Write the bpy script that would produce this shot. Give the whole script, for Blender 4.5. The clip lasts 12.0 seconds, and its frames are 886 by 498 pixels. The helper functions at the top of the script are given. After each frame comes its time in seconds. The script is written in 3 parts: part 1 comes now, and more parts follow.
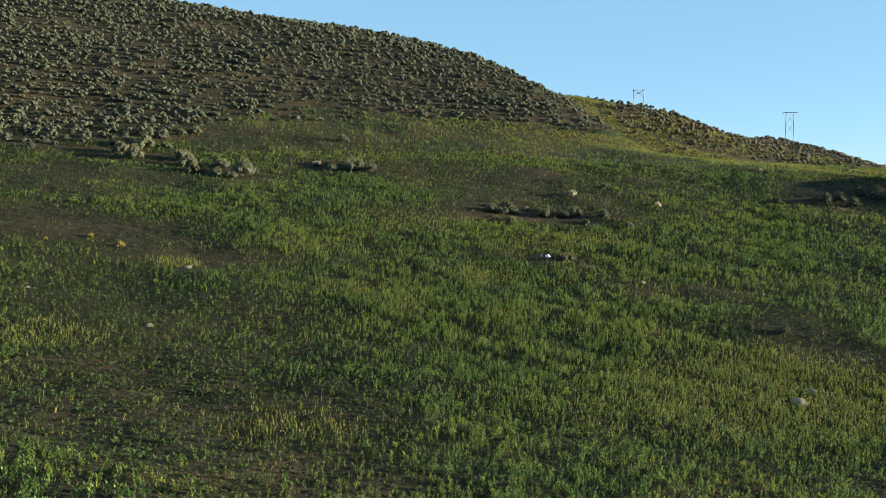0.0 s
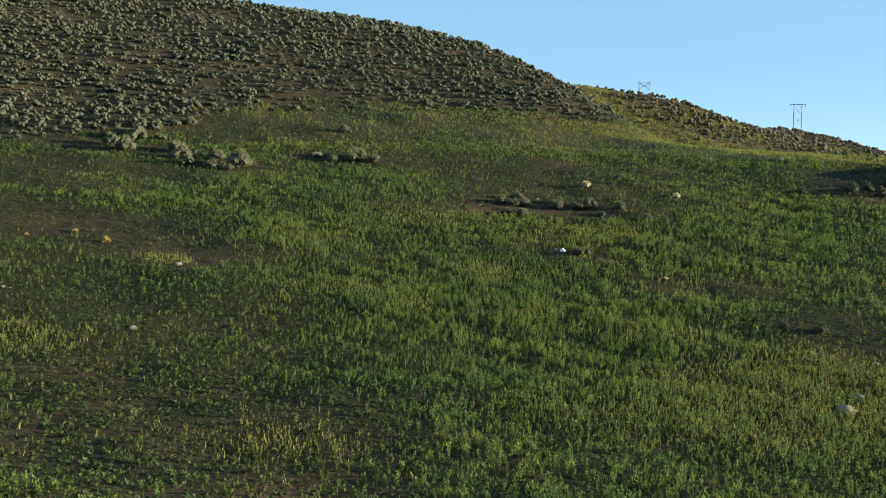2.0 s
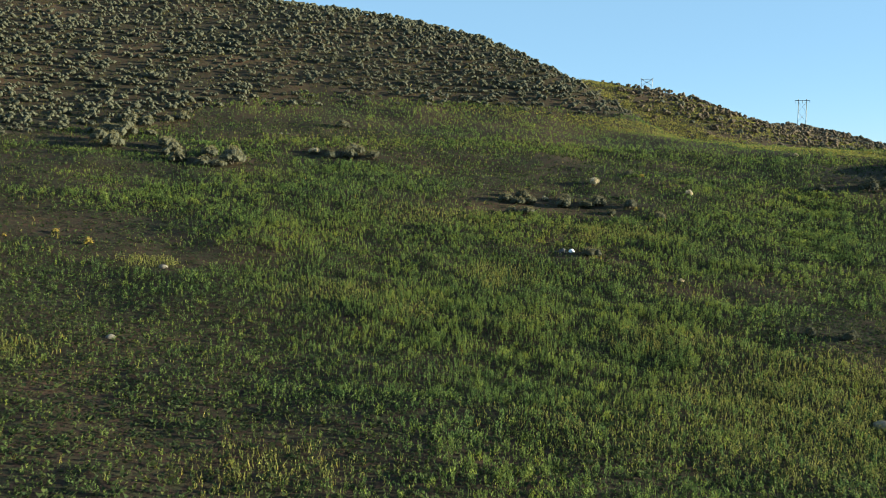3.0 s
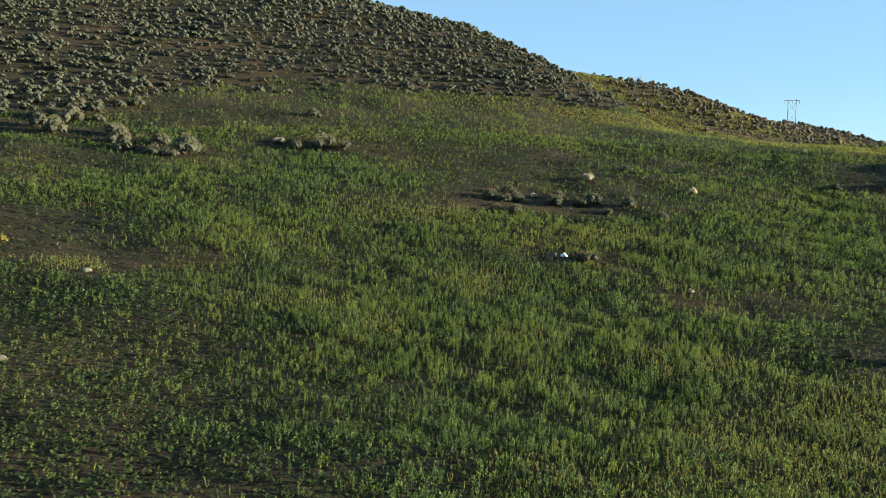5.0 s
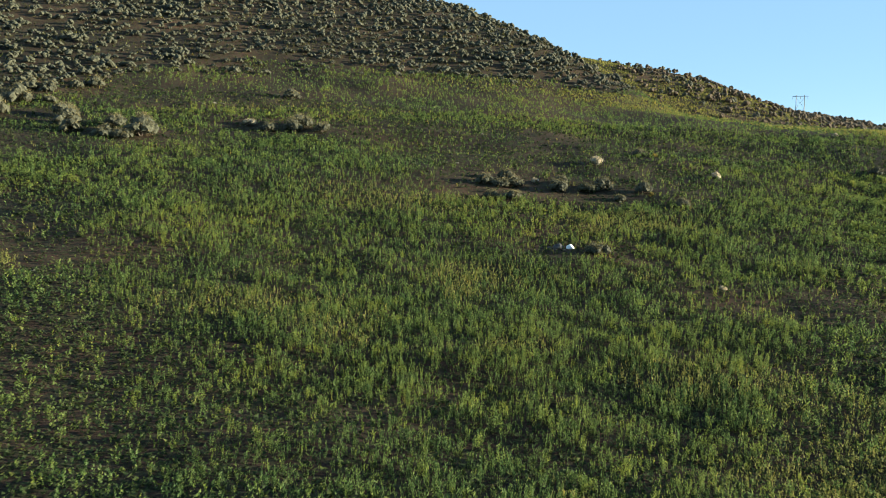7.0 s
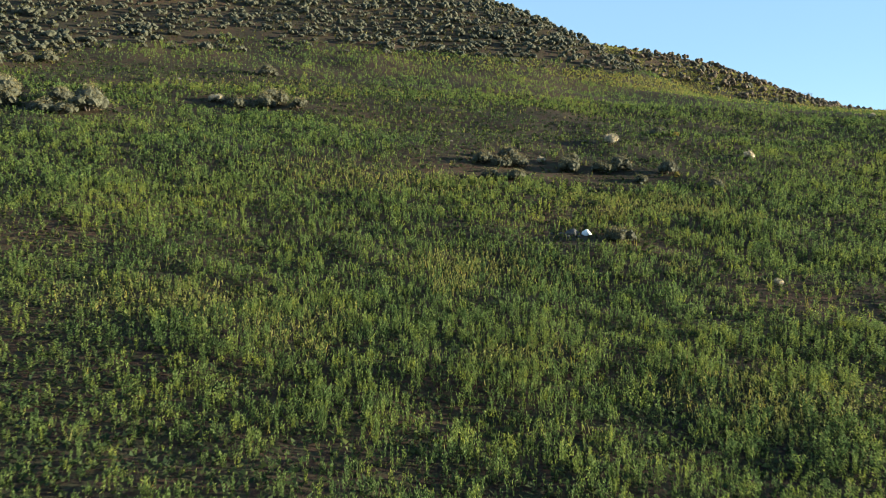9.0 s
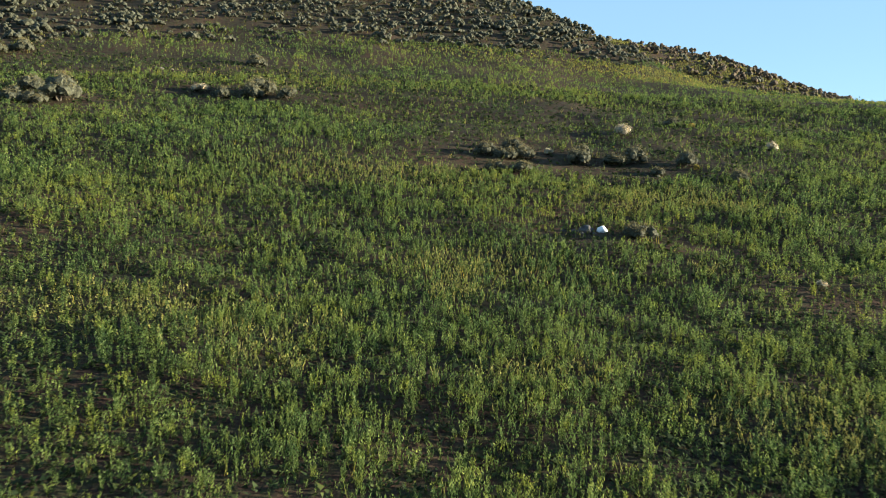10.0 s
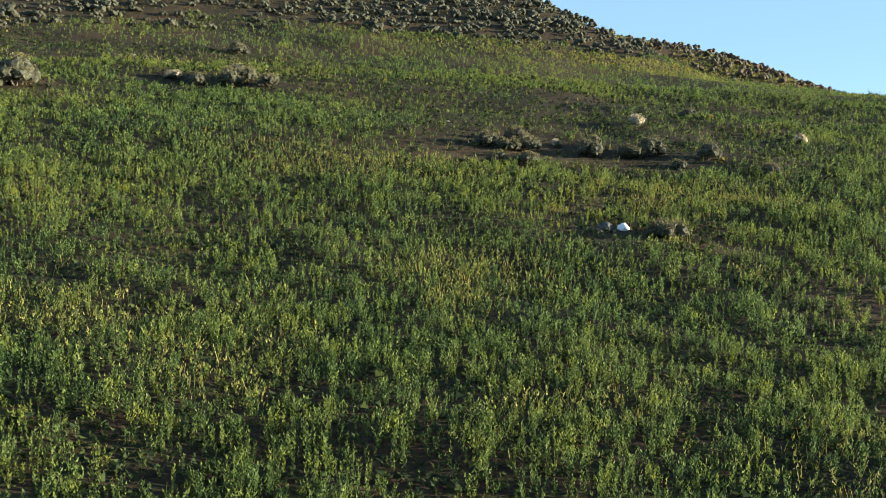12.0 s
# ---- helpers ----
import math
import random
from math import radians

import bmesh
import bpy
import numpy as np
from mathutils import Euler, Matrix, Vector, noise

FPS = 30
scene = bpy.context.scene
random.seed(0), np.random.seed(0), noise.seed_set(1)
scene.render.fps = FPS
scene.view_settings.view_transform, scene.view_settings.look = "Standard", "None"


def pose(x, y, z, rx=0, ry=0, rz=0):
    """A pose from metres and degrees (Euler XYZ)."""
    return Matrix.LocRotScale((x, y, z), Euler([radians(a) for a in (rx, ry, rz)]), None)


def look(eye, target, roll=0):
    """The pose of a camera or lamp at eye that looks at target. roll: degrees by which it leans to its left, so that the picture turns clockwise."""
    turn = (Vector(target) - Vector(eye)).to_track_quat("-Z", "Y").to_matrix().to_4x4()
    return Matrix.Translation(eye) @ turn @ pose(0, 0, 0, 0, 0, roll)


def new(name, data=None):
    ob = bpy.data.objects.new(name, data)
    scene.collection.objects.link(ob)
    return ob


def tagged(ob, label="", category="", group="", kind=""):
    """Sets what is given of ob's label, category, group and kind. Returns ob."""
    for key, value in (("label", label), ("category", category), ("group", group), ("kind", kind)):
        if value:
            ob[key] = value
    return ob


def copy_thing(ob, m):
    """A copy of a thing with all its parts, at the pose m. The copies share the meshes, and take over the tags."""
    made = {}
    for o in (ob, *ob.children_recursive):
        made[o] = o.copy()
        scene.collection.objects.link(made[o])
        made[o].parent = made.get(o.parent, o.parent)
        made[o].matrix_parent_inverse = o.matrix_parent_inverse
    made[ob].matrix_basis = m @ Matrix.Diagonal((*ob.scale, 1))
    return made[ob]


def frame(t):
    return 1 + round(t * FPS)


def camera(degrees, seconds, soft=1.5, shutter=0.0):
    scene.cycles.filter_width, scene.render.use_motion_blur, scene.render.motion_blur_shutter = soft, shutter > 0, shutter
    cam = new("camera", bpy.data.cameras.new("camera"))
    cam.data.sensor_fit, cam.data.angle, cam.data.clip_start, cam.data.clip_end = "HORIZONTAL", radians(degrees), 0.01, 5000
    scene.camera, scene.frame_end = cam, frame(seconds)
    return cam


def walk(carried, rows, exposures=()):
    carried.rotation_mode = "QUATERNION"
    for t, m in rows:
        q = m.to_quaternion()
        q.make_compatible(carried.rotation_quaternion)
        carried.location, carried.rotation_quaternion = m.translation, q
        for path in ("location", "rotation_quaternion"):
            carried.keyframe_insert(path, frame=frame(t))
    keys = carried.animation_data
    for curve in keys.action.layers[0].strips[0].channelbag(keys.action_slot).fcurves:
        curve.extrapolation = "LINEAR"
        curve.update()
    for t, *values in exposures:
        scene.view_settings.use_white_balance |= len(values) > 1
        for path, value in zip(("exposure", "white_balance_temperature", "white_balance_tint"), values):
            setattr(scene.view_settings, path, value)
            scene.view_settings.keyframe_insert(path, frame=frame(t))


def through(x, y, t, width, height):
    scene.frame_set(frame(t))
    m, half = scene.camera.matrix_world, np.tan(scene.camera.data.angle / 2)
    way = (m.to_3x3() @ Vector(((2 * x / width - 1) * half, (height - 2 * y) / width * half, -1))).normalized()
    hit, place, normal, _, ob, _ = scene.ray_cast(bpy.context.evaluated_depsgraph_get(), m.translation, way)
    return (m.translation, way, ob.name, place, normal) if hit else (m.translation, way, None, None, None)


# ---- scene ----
cam = camera(46.8, 12.0, soft=0.7, shutter=0.6)
PATH = [
    (0, (0.764, -0.626, 19.33), (0.734, 1.369, 19.181), 0.5),
    (0.5, (0.713, 0.018, 19.259), (0.68, 2.012, 19.107), 0.4),
    (1, (0.636, 0.956, 19.125), (0.601, 2.95, 18.971), 0.4),
    (1.5, (0.543, 2.21, 19.028), (0.507, 4.204, 18.872), 0.3),
    (2, (0.448, 3.75, 18.938), (0.41, 5.743, 18.78), 0.2),
    (2.5, (0.359, 5.491, 18.906), (0.32, 7.484, 18.745), 0.2),
    (3, (0.332, 7.3, 18.863), (0.291, 9.293, 18.7), 0.1),
    (5, (0.762, 15.364, 18.448), (0.75, 17.357, 18.282), 0.7),
    (5.5, (1.022, 17.473, 18.039), (1.007, 19.466, 17.875), 0.7),
    (6, (1.248, 19.55, 17.832), (1.232, 21.543, 17.667), 0.6),
    (6.5, (1.446, 21.683, 17.618), (1.429, 23.676, 17.452), 0.5),
    (7, (1.597, 23.793, 17.321), (1.578, 25.786, 17.156), 0.5),
    (9, (1.865, 31.997, 16.029), (1.849, 33.99, 15.869), 0.4),
    (9.5, (1.862, 34.0, 15.859), (1.848, 35.994, 15.7), 0.4),
    (10, (1.84, 36.0, 15.635), (1.825, 37.993, 15.477), 0.3),
    (10.5, (1.8, 37.919, 15.42), (1.786, 39.913, 15.266), 0.3),
    (11, (1.762, 39.574, 15.297), (1.752, 41.568, 15.145), 0.4),
    (11.5, (1.705, 40.47, 15.239), (1.699, 42.464, 15.089), 0.4),
    (12, (1.69, 40.735, 15.123), (1.689, 42.73, 14.974), 0.5),
]
walk(cam, [(t, look(eye, target, roll)) for t, eye, target, roll in PATH], exposures=[(0, 2.05, 6500, 10), (6, 2.18, 6500, 15), (12, 2.3, 6500, 19)])

# ---- light: a low sun off to the right, clear evening sky ----
SUN_ELEVATION, SUN_AZIMUTH = 8.0, 91.0
sky_world = bpy.data.worlds.new("sky")
scene.world = sky_world
sky_world.use_nodes = True
wn = sky_world.node_tree.nodes
sky = wn.new("ShaderNodeTexSky")
sky.sky_type = "NISHITA"
sky.sun_disc = False
sky.sun_elevation, sky.sun_rotation = radians(SUN_ELEVATION), radians(SUN_AZIMUTH)
sky.altitude, sky.air_density, sky.dust_density, sky.ozone_density = 2400, 0.78, 0.0, 2.8
wn["Background"].inputs["Strength"].default_value = 0.066
even = wn.new("ShaderNodeMix")
even.data_type = "RGBA"
even.inputs[0].default_value, even.inputs[7].default_value = 0.65, (1.36, 2.48, 3.2, 1)
sky_world.node_tree.links.new(sky.outputs["Color"], even.inputs[6])
sky_world.node_tree.links.new(even.outputs[2], wn["Background"].inputs["Color"])

sun_data = bpy.data.lights.new("sun", "SUN")
sun_data.energy, sun_data.angle, sun_data.color = 5.0, radians(0.6), (1.0, 0.92, 0.64)
sun = new("sun", sun_data)
toward = Vector((math.sin(radians(SUN_AZIMUTH)) * math.cos(radians(SUN_ELEVATION)),
                 math.cos(radians(SUN_AZIMUTH)) * math.cos(radians(SUN_ELEVATION)), math.sin(radians(SUN_ELEVATION))))
sun.matrix_world = look((0, 0, 300), Vector((0, 0, 300)) - toward)

# ---- materials ----
def material(name, rough=0.8, spec=0.3):
    m = bpy.data.materials.new(name)
    m.use_nodes = True
    nt = m.node_tree
    b = nt.nodes["Principled BSDF"]
    b.inputs["Roughness"].default_value = rough
    b.inputs["Specular IOR Level"].default_value = spec
    return m, nt, b


def noise_tex(nt, scale, detail=4.0, rough=0.55, coord="Object"):
    tc = nt.nodes.new("ShaderNodeTexCoord")
    n = nt.nodes.new("ShaderNodeTexNoise")
    n.inputs["Scale"].default_value, n.inputs["Detail"].default_value, n.inputs["Roughness"].default_value = scale, detail, rough
    nt.links.new(tc.outputs[coord], n.inputs["Vector"])
    return n.outputs["Fac"]


def ramp(nt, fac, stops):
    r = nt.nodes.new("ShaderNodeValToRGB")
    el = r.color_ramp.elements
    while len(el) < len(stops):
        el.new(0.5)
    for e, (p, c) in zip(el, stops):
        e.position, e.color = p, (*c, 1)
    nt.links.new(fac, r.inputs["Fac"])
    return r.outputs["Color"]


def mix(nt, fac, a, b, how="MIX"):
    m = nt.nodes.new("ShaderNodeMix")
    m.data_type, m.blend_type = "RGBA", how
    for socket, v in ((m.inputs[0], fac), (m.inputs[6], a), (m.inputs[7], b)):
        if hasattr(v, "is_linked"):
            nt.links.new(v, socket)
        elif isinstance(v, tuple):
            socket.default_value = (*v, 1)
        else:
            socket.default_value = v
    return m.outputs[2]


def bump(nt, b, height, strength, distance):
    n = nt.nodes.new("ShaderNodeBump")
    n.inputs["Strength"].default_value, n.inputs["Distance"].default_value = strength, distance
    nt.links.new(height, n.inputs["Height"])
    nt.links.new(n.outputs["Normal"], b.inputs["Normal"])


def random_island(nt):
    return nt.nodes.new("ShaderNodeNewGeometry").outputs["Random Per Island"]


def leaf_material(name, dark, mid, light, patch, patch_scale, through=0.4, rough=0.6, spec=0.25, drift=0.5, uneven=1.0):
    """Leaves: a colour of their own each, drifting over the field, and some light passing through."""
    m, nt, b = material(name, rough, spec)
    own = ramp(nt, random_island(nt), [(0.0, dark), (0.5, mid), (1.0, light)])
    field = ramp(nt, noise_tex(nt, patch_scale, 3.0), [(0.42, (0, 0, 0)), (0.68, (1, 1, 1))])
    colour = mix(nt, mix(nt, 0.7, (0, 0, 0), field), own, mix(nt, drift, own, patch))
    near = ramp(nt, noise_tex(nt, patch_scale * 14, 3.0, 0.6), [(0.36, (0.62, 0.72, 0.8)), (0.5, (1, 1, 1)), (0.66, (1.5, 1.25, 0.8))])
    colour = mix(nt, uneven, colour, near, "MULTIPLY")
    nt.links.new(colour, b.inputs["Base Color"])
    t = nt.nodes.new("ShaderNodeBsdfTranslucent")
    nt.links.new(colour, t.inputs["Color"])
    s = nt.nodes.new("ShaderNodeMixShader")
    s.inputs[0].default_value = through
    out = nt.nodes["Material Output"]
    nt.links.new(b.outputs[0], s.inputs[1])
    nt.links.new(t.outputs[0], s.inputs[2])
    nt.links.new(s.outputs[0], out.inputs["Surface"])
    return m


def soil_material():
    m, nt, b = material("soil", 0.95, 0.1)
    broad = ramp(nt, noise_tex(nt, 0.12, 4.0), [(0.35, (0.018, 0.0125, 0.0105)), (0.55, (0.041, 0.0245, 0.0175)), (0.75, (0.082, 0.045, 0.03))])
    fine = ramp(nt, noise_tex(nt, 7.0, 6.0, 0.75), [(0.32, (0.35, 0.35, 0.36)), (0.5, (0.9, 0.9, 0.9)), (0.68, (1.7, 1.6, 1.45))])
    colour = mix(nt, 1.0, broad, fine, "MULTIPLY")
    sprout = ramp(nt, noise_tex(nt, 3.5, 6.0, 0.8), [(0.46, (0, 0, 0)), (0.56, (1, 1, 1))])
    colour = mix(nt, mix(nt, 0.7, (0, 0, 0), sprout), colour, (0.024, 0.031, 0.014))
    nt.links.new(colour, b.inputs["Base Color"])
    bump(nt, b, noise_tex(nt, 5.0, 8.0, 0.75), 0.7, 0.06)
    return m


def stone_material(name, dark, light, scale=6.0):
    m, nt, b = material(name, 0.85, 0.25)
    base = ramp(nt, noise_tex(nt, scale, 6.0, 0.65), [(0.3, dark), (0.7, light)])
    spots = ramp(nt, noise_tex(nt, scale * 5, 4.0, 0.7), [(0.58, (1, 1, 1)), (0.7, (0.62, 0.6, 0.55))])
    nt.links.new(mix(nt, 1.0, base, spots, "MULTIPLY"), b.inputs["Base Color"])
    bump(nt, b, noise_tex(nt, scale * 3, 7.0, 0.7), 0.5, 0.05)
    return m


def wood_material(name, dark, light, metal=0.0):
    m, nt, b = material(name, 0.75, 0.3)
    nt.links.new(ramp(nt, noise_tex(nt, 3.0, 5.0, 0.6), [(0.3, dark), (0.7, light)]), b.inputs["Base Color"])
    b.inputs["Metallic"].default_value = metal
    bump(nt, b, noise_tex(nt, 14.0, 5.0), 0.3, 0.02)
    return m


SOIL = soil_material()
FORB = leaf_material("forb_leaf", (0.018, 0.036, 0.0155), (0.065, 0.111, 0.03), (0.14, 0.19, 0.07), (0.152, 0.176, 0.038), 0.12, 0.42, 0.8, 0.08, 0.65)
# low leaves in a green darkened to stand for shade between the plants
UNDER = leaf_material("shaded_low_leaf", (0.0118, 0.0227, 0.00924), (0.0252, 0.042, 0.016), (0.0462, 0.0655, 0.0252), (0.042, 0.0487, 0.0185), 0.2, 0.25, 0.8, 0.1)
GRASS = leaf_material("hill_grass_blade", (0.0202, 0.0252, 0.00966), (0.0361, 0.042, 0.0151), (0.0605, 0.0638, 0.0252), (0.0672, 0.0605, 0.0218), 0.1, 0.3, 0.8, 0.1)
SPROUT = leaf_material("sprout_leaf", (0.0319, 0.0302, 0.016), (0.0504, 0.0538, 0.0227), (0.0924, 0.0907, 0.0437), (0.0798, 0.0504, 0.0294), 0.3, 0.25, 0.7, 0.2)
YELLOWING = leaf_material("yellowing_leaf", (0.0714, 0.0823, 0.0235), (0.126, 0.139, 0.0386), (0.197, 0.202, 0.0714), (0.181, 0.168, 0.0504), 0.3, 0.35, 0.8, 0.1, 0.5, 0.5)
DRY = leaf_material("dry_grass_blade", (0.098, 0.105, 0.031), (0.16, 0.164, 0.047), (0.235, 0.225, 0.082), (0.18, 0.174, 0.038), 0.15, 0.35, 0.8, 0.1)
SAGE = leaf_material("sage_leaf", (0.028, 0.031, 0.0185), (0.06, 0.062, 0.037), (0.108, 0.107, 0.066), (0.098, 0.092, 0.037), 0.55, 0.12, 0.85, 0.08, 0.5, 0.5)
RIDGE = leaf_material("dry_brush_leaf", (0.075, 0.055, 0.031), (0.145, 0.11, 0.064), (0.225, 0.182, 0.115), (0.16, 0.138, 0.055), 0.5, 0.15, 0.85, 0.08, 0.5, 0.5)
BITTER = leaf_material("yellow_green_brush_leaf", (0.0672, 0.0739, 0.0202), (0.118, 0.124, 0.0336), (0.176, 0.176, 0.0588), (0.151, 0.139, 0.0336), 0.5, 0.2, 0.85, 0.1, 0.5, 0.5)
OLIVE = leaf_material("olive_brush_leaf", (0.066, 0.062, 0.03), (0.115, 0.106, 0.058), (0.178, 0.163, 0.094), (0.15, 0.125, 0.058), 0.5, 0.12, 0.85, 0.1, 0.5, 0.6)
PALE = leaf_material("pale_brush_leaf", (0.2, 0.175, 0.125), (0.34, 0.3, 0.22), (0.46, 0.41, 0.32), (0.3, 0.25, 0.15), 0.8, 0.2, 0.9, 0.1)
GOLD = leaf_material("yellow_brush_leaf", (0.11, 0.088, 0.022), (0.2, 0.16, 0.038), (0.28, 0.22, 0.065), (0.18, 0.155, 0.04), 0.8, 0.2, 0.8, 0.1)
# inner twigs and leaves of the crowns, coloured darker to carry the shade inside
HEART = stone_material("brush_shaded_inside", (0.011, 0.013, 0.008), (0.08, 0.085, 0.056), 16.0)
DRY_HEART = stone_material("dry_brush_shaded_inside", (0.022, 0.016, 0.01), (0.125, 0.096, 0.06), 16.0)
TWIG = wood_material("brush_twig", (0.07, 0.055, 0.045), (0.15, 0.125, 0.10))
WHITE_STONE = stone_material("white_stone", (0.62, 0.62, 0.62), (0.82, 0.83, 0.84), 3.0)
TAN_STONE = stone_material("tan_stone", (0.075, 0.068, 0.057), (0.16, 0.147, 0.125))
GREY_STONE = stone_material("grey_tan_stone", (0.1, 0.085, 0.066), (0.2, 0.172, 0.14))
DARK_STONE = stone_material("dark_stone", (0.03, 0.03, 0.032), (0.1, 0.097, 0.095))
POLE = wood_material("weathered_pole", (0.12, 0.14, 0.14), (0.22, 0.25, 0.25))
STEEL = wood_material("galvanised_steel", (0.2, 0.22, 0.24), (0.3, 0.32, 0.34), 0.3)
GLASS_DISC = wood_material("insulator_glaze", (0.10, 0.12, 0.12), (0.18, 0.2, 0.2))

# ---- the lie of the land ----
def smax(a, b, k):
    return (a + b + np.sqrt((a - b) ** 2 + k * k)) / 2


def smin(a, b, k):
    return (a + b - np.sqrt((a - b) ** 2 + k * k)) / 2


def soft(v, w):
    return w * np.logaddexp(0, v / w)


def vnoise(x, y, size, seed):
    """Smooth noise from 0 to 1 with knots size metres apart."""
    table = np.random.RandomState(seed).rand(256, 256)
    u, v = np.asarray(x) / size + 1000.3, np.asarray(y) / size + 1000.7
    i, j = np.floor(u).astype(int), np.floor(v).astype(int)
    f, g = u - i, v - j
    f, g = f * f * (3 - 2 * f), g * g * (3 - 2 * g)
    i, j, k, l = i % 256, j % 256, (i + 1) % 256, (j + 1) % 256
    return (table[i, j] * (1 - f) + table[k, j] * f) * (1 - g) + (table[i, l] * (1 - f) + table[k, l] * f) * g


def meadow_height(x, y):
    u = 6 * np.tanh(x / 60.0)
    v = smin(smax((y - 70) / 10, -4.5, 0.6), 4.8, 0.8)
    z = 13.456 - 0.7081 * u + 2.1129 * v + 0.0463 * u * u + 0.0244 * u * v + 0.12 * v * v - 0.0271 * v ** 3 - 0.0032 * u * v * v
    z = z - 0.09 * soft(25 - y, 4)
    return z - 0.1563 * soft(y - 123.8 + 0.2481 * x, 5) / (1 + np.exp(-(np.clip(x, -200, 200) - 15) / 8))


def hill_height(x, y):
    """The brushy hill with its rounded shoulder."""
    x = smax(x, -110, 12)
    face = 25.617 - 0.1154 * x + 0.3749 * (y - 120)
    crest = 38.95 - 0.164 * x + 0.0306 * (y - 155) - 0.08 * soft(y - 185, 8) - 0.0127 * soft(x + 8, 4) ** 2
    return smin(face, crest, 2.0)


def ridge_height(x, y):
    """The lower ridge behind, falling to the right."""
    x = smax(x, -60, 10)
    face = 26.813 - 0.1571 * (x - 30) + 0.3784 * (y - 150)
    back = y - 2.07 * soft(x - 36, 3)
    crest = 31.26 - 0.0497 * (x - 35) + 0.1169 * (back - 162) - 0.4191 * soft(back - 160.2, 5)
    crest = crest - 0.481 * np.tanh((x - 22.82) / 5) - 0.0549 * np.tanh((x - 45) / 4) + 1.0518 * np.tanh((x - 58) / 5) - 1.9005 * np.tanh((x - 36) / 4)
    return smin(face, crest, 2.0)


def relief(x, y):
    return 0.40 * (vnoise(x, y * 1.6, 9, 3) - 0.5) + 0.26 * (vnoise(x, y * 1.4, 3.1, 4) - 0.5) + 0.07 * (vnoise(x, y, 1.1, 5) - 0.5)


# rises far behind the ridge, on which the power line stands
KNOLLS = [(153.8, 479.4, 26, 14), (104.4, 599.4, 40, 30)]


def height(x, y):
    x, y = np.asarray(x, float), np.asarray(y, float)
    z = smax(smax(meadow_height(x, y), smax(hill_height(x, y), ridge_height(x, y), 1.5), 1.2), 2.0, 3.0)
    for kx, ky, wide, tall in KNOLLS:
        z = z + tall * np.exp(-((x - kx) ** 2 + (y - ky) ** 2) / (2 * wide ** 2))
    z = z + 3.6 * np.exp(-((x - 55 - 0.42 * (y - 97)) / 5.5) ** 2 - ((y - 99) / 12) ** 2) * (0.75 + 0.5 * vnoise(x, y, 7, 66))
    return z + relief(x, y)


def spread(lo, hi, step, far):
    """Even steps from lo to hi, then ever wider ones out to far on both sides."""
    out, s = [hi], step
    while out[-1] < far:
        s *= 1.22
        out.append(out[-1] + s)
    back, s = [lo], step
    while back[-1] > -far:
        s *= 1.22
        back.append(back[-1] - s)
    return np.concatenate([back[:0:-1], np.arange(lo, hi, step), out])


def build_ground():
    xs, ys = spread(-80, 80, 0.9, 3500), spread(20, 190, 0.85, 3500)
    gx, gy = np.meshgrid(xs, ys)
    co = np.stack([gx, gy, height(gx, gy)], -1).reshape(-1, 3)
    nx, ny = len(xs), len(ys)
    a = (np.arange(ny - 1)[:, None] * nx + np.arange(nx - 1)[None]).ravel()
    faces = np.stack([a, a + 1, a + nx + 1, a + nx], 1)
    me = mesh_from(co, faces, SOIL, "ground", True)
    return tagged(new("ground", me), "brown soil of a sloping meadow rising to brushy hills", "ground", kind="structure")


def mesh_from(co, faces, mat, name, smooth=False, inner=None, first=0):
    me = bpy.data.meshes.new(name)
    faces = np.asarray(faces, np.int32)
    n, k = faces.shape
    me.vertices.add(len(co))
    me.vertices.foreach_set("co", np.asarray(co, np.float32).ravel())
    me.loops.add(n * k)
    me.loops.foreach_set("vertex_index", faces.ravel())
    me.polygons.add(n)
    me.polygons.foreach_set("loop_start", np.arange(0, n * k, k, dtype=np.int32))
    me.polygons.foreach_set("use_smooth", np.full(n, smooth))
    me.materials.append(mat)
    if inner:
        me.materials.append(inner)
        me.polygons.foreach_set("material_index", (np.arange(n) < first).astype(np.int32))
    me.update(calc_edges=True)
    return me


def quads_mesh(quads, mat, name):
    quads = np.asarray(quads, np.float32).reshape(-1, 4, 3)
    return mesh_from(quads.reshape(-1, 3), np.arange(len(quads) * 4).reshape(-1, 4), mat, name)


ground = build_ground()

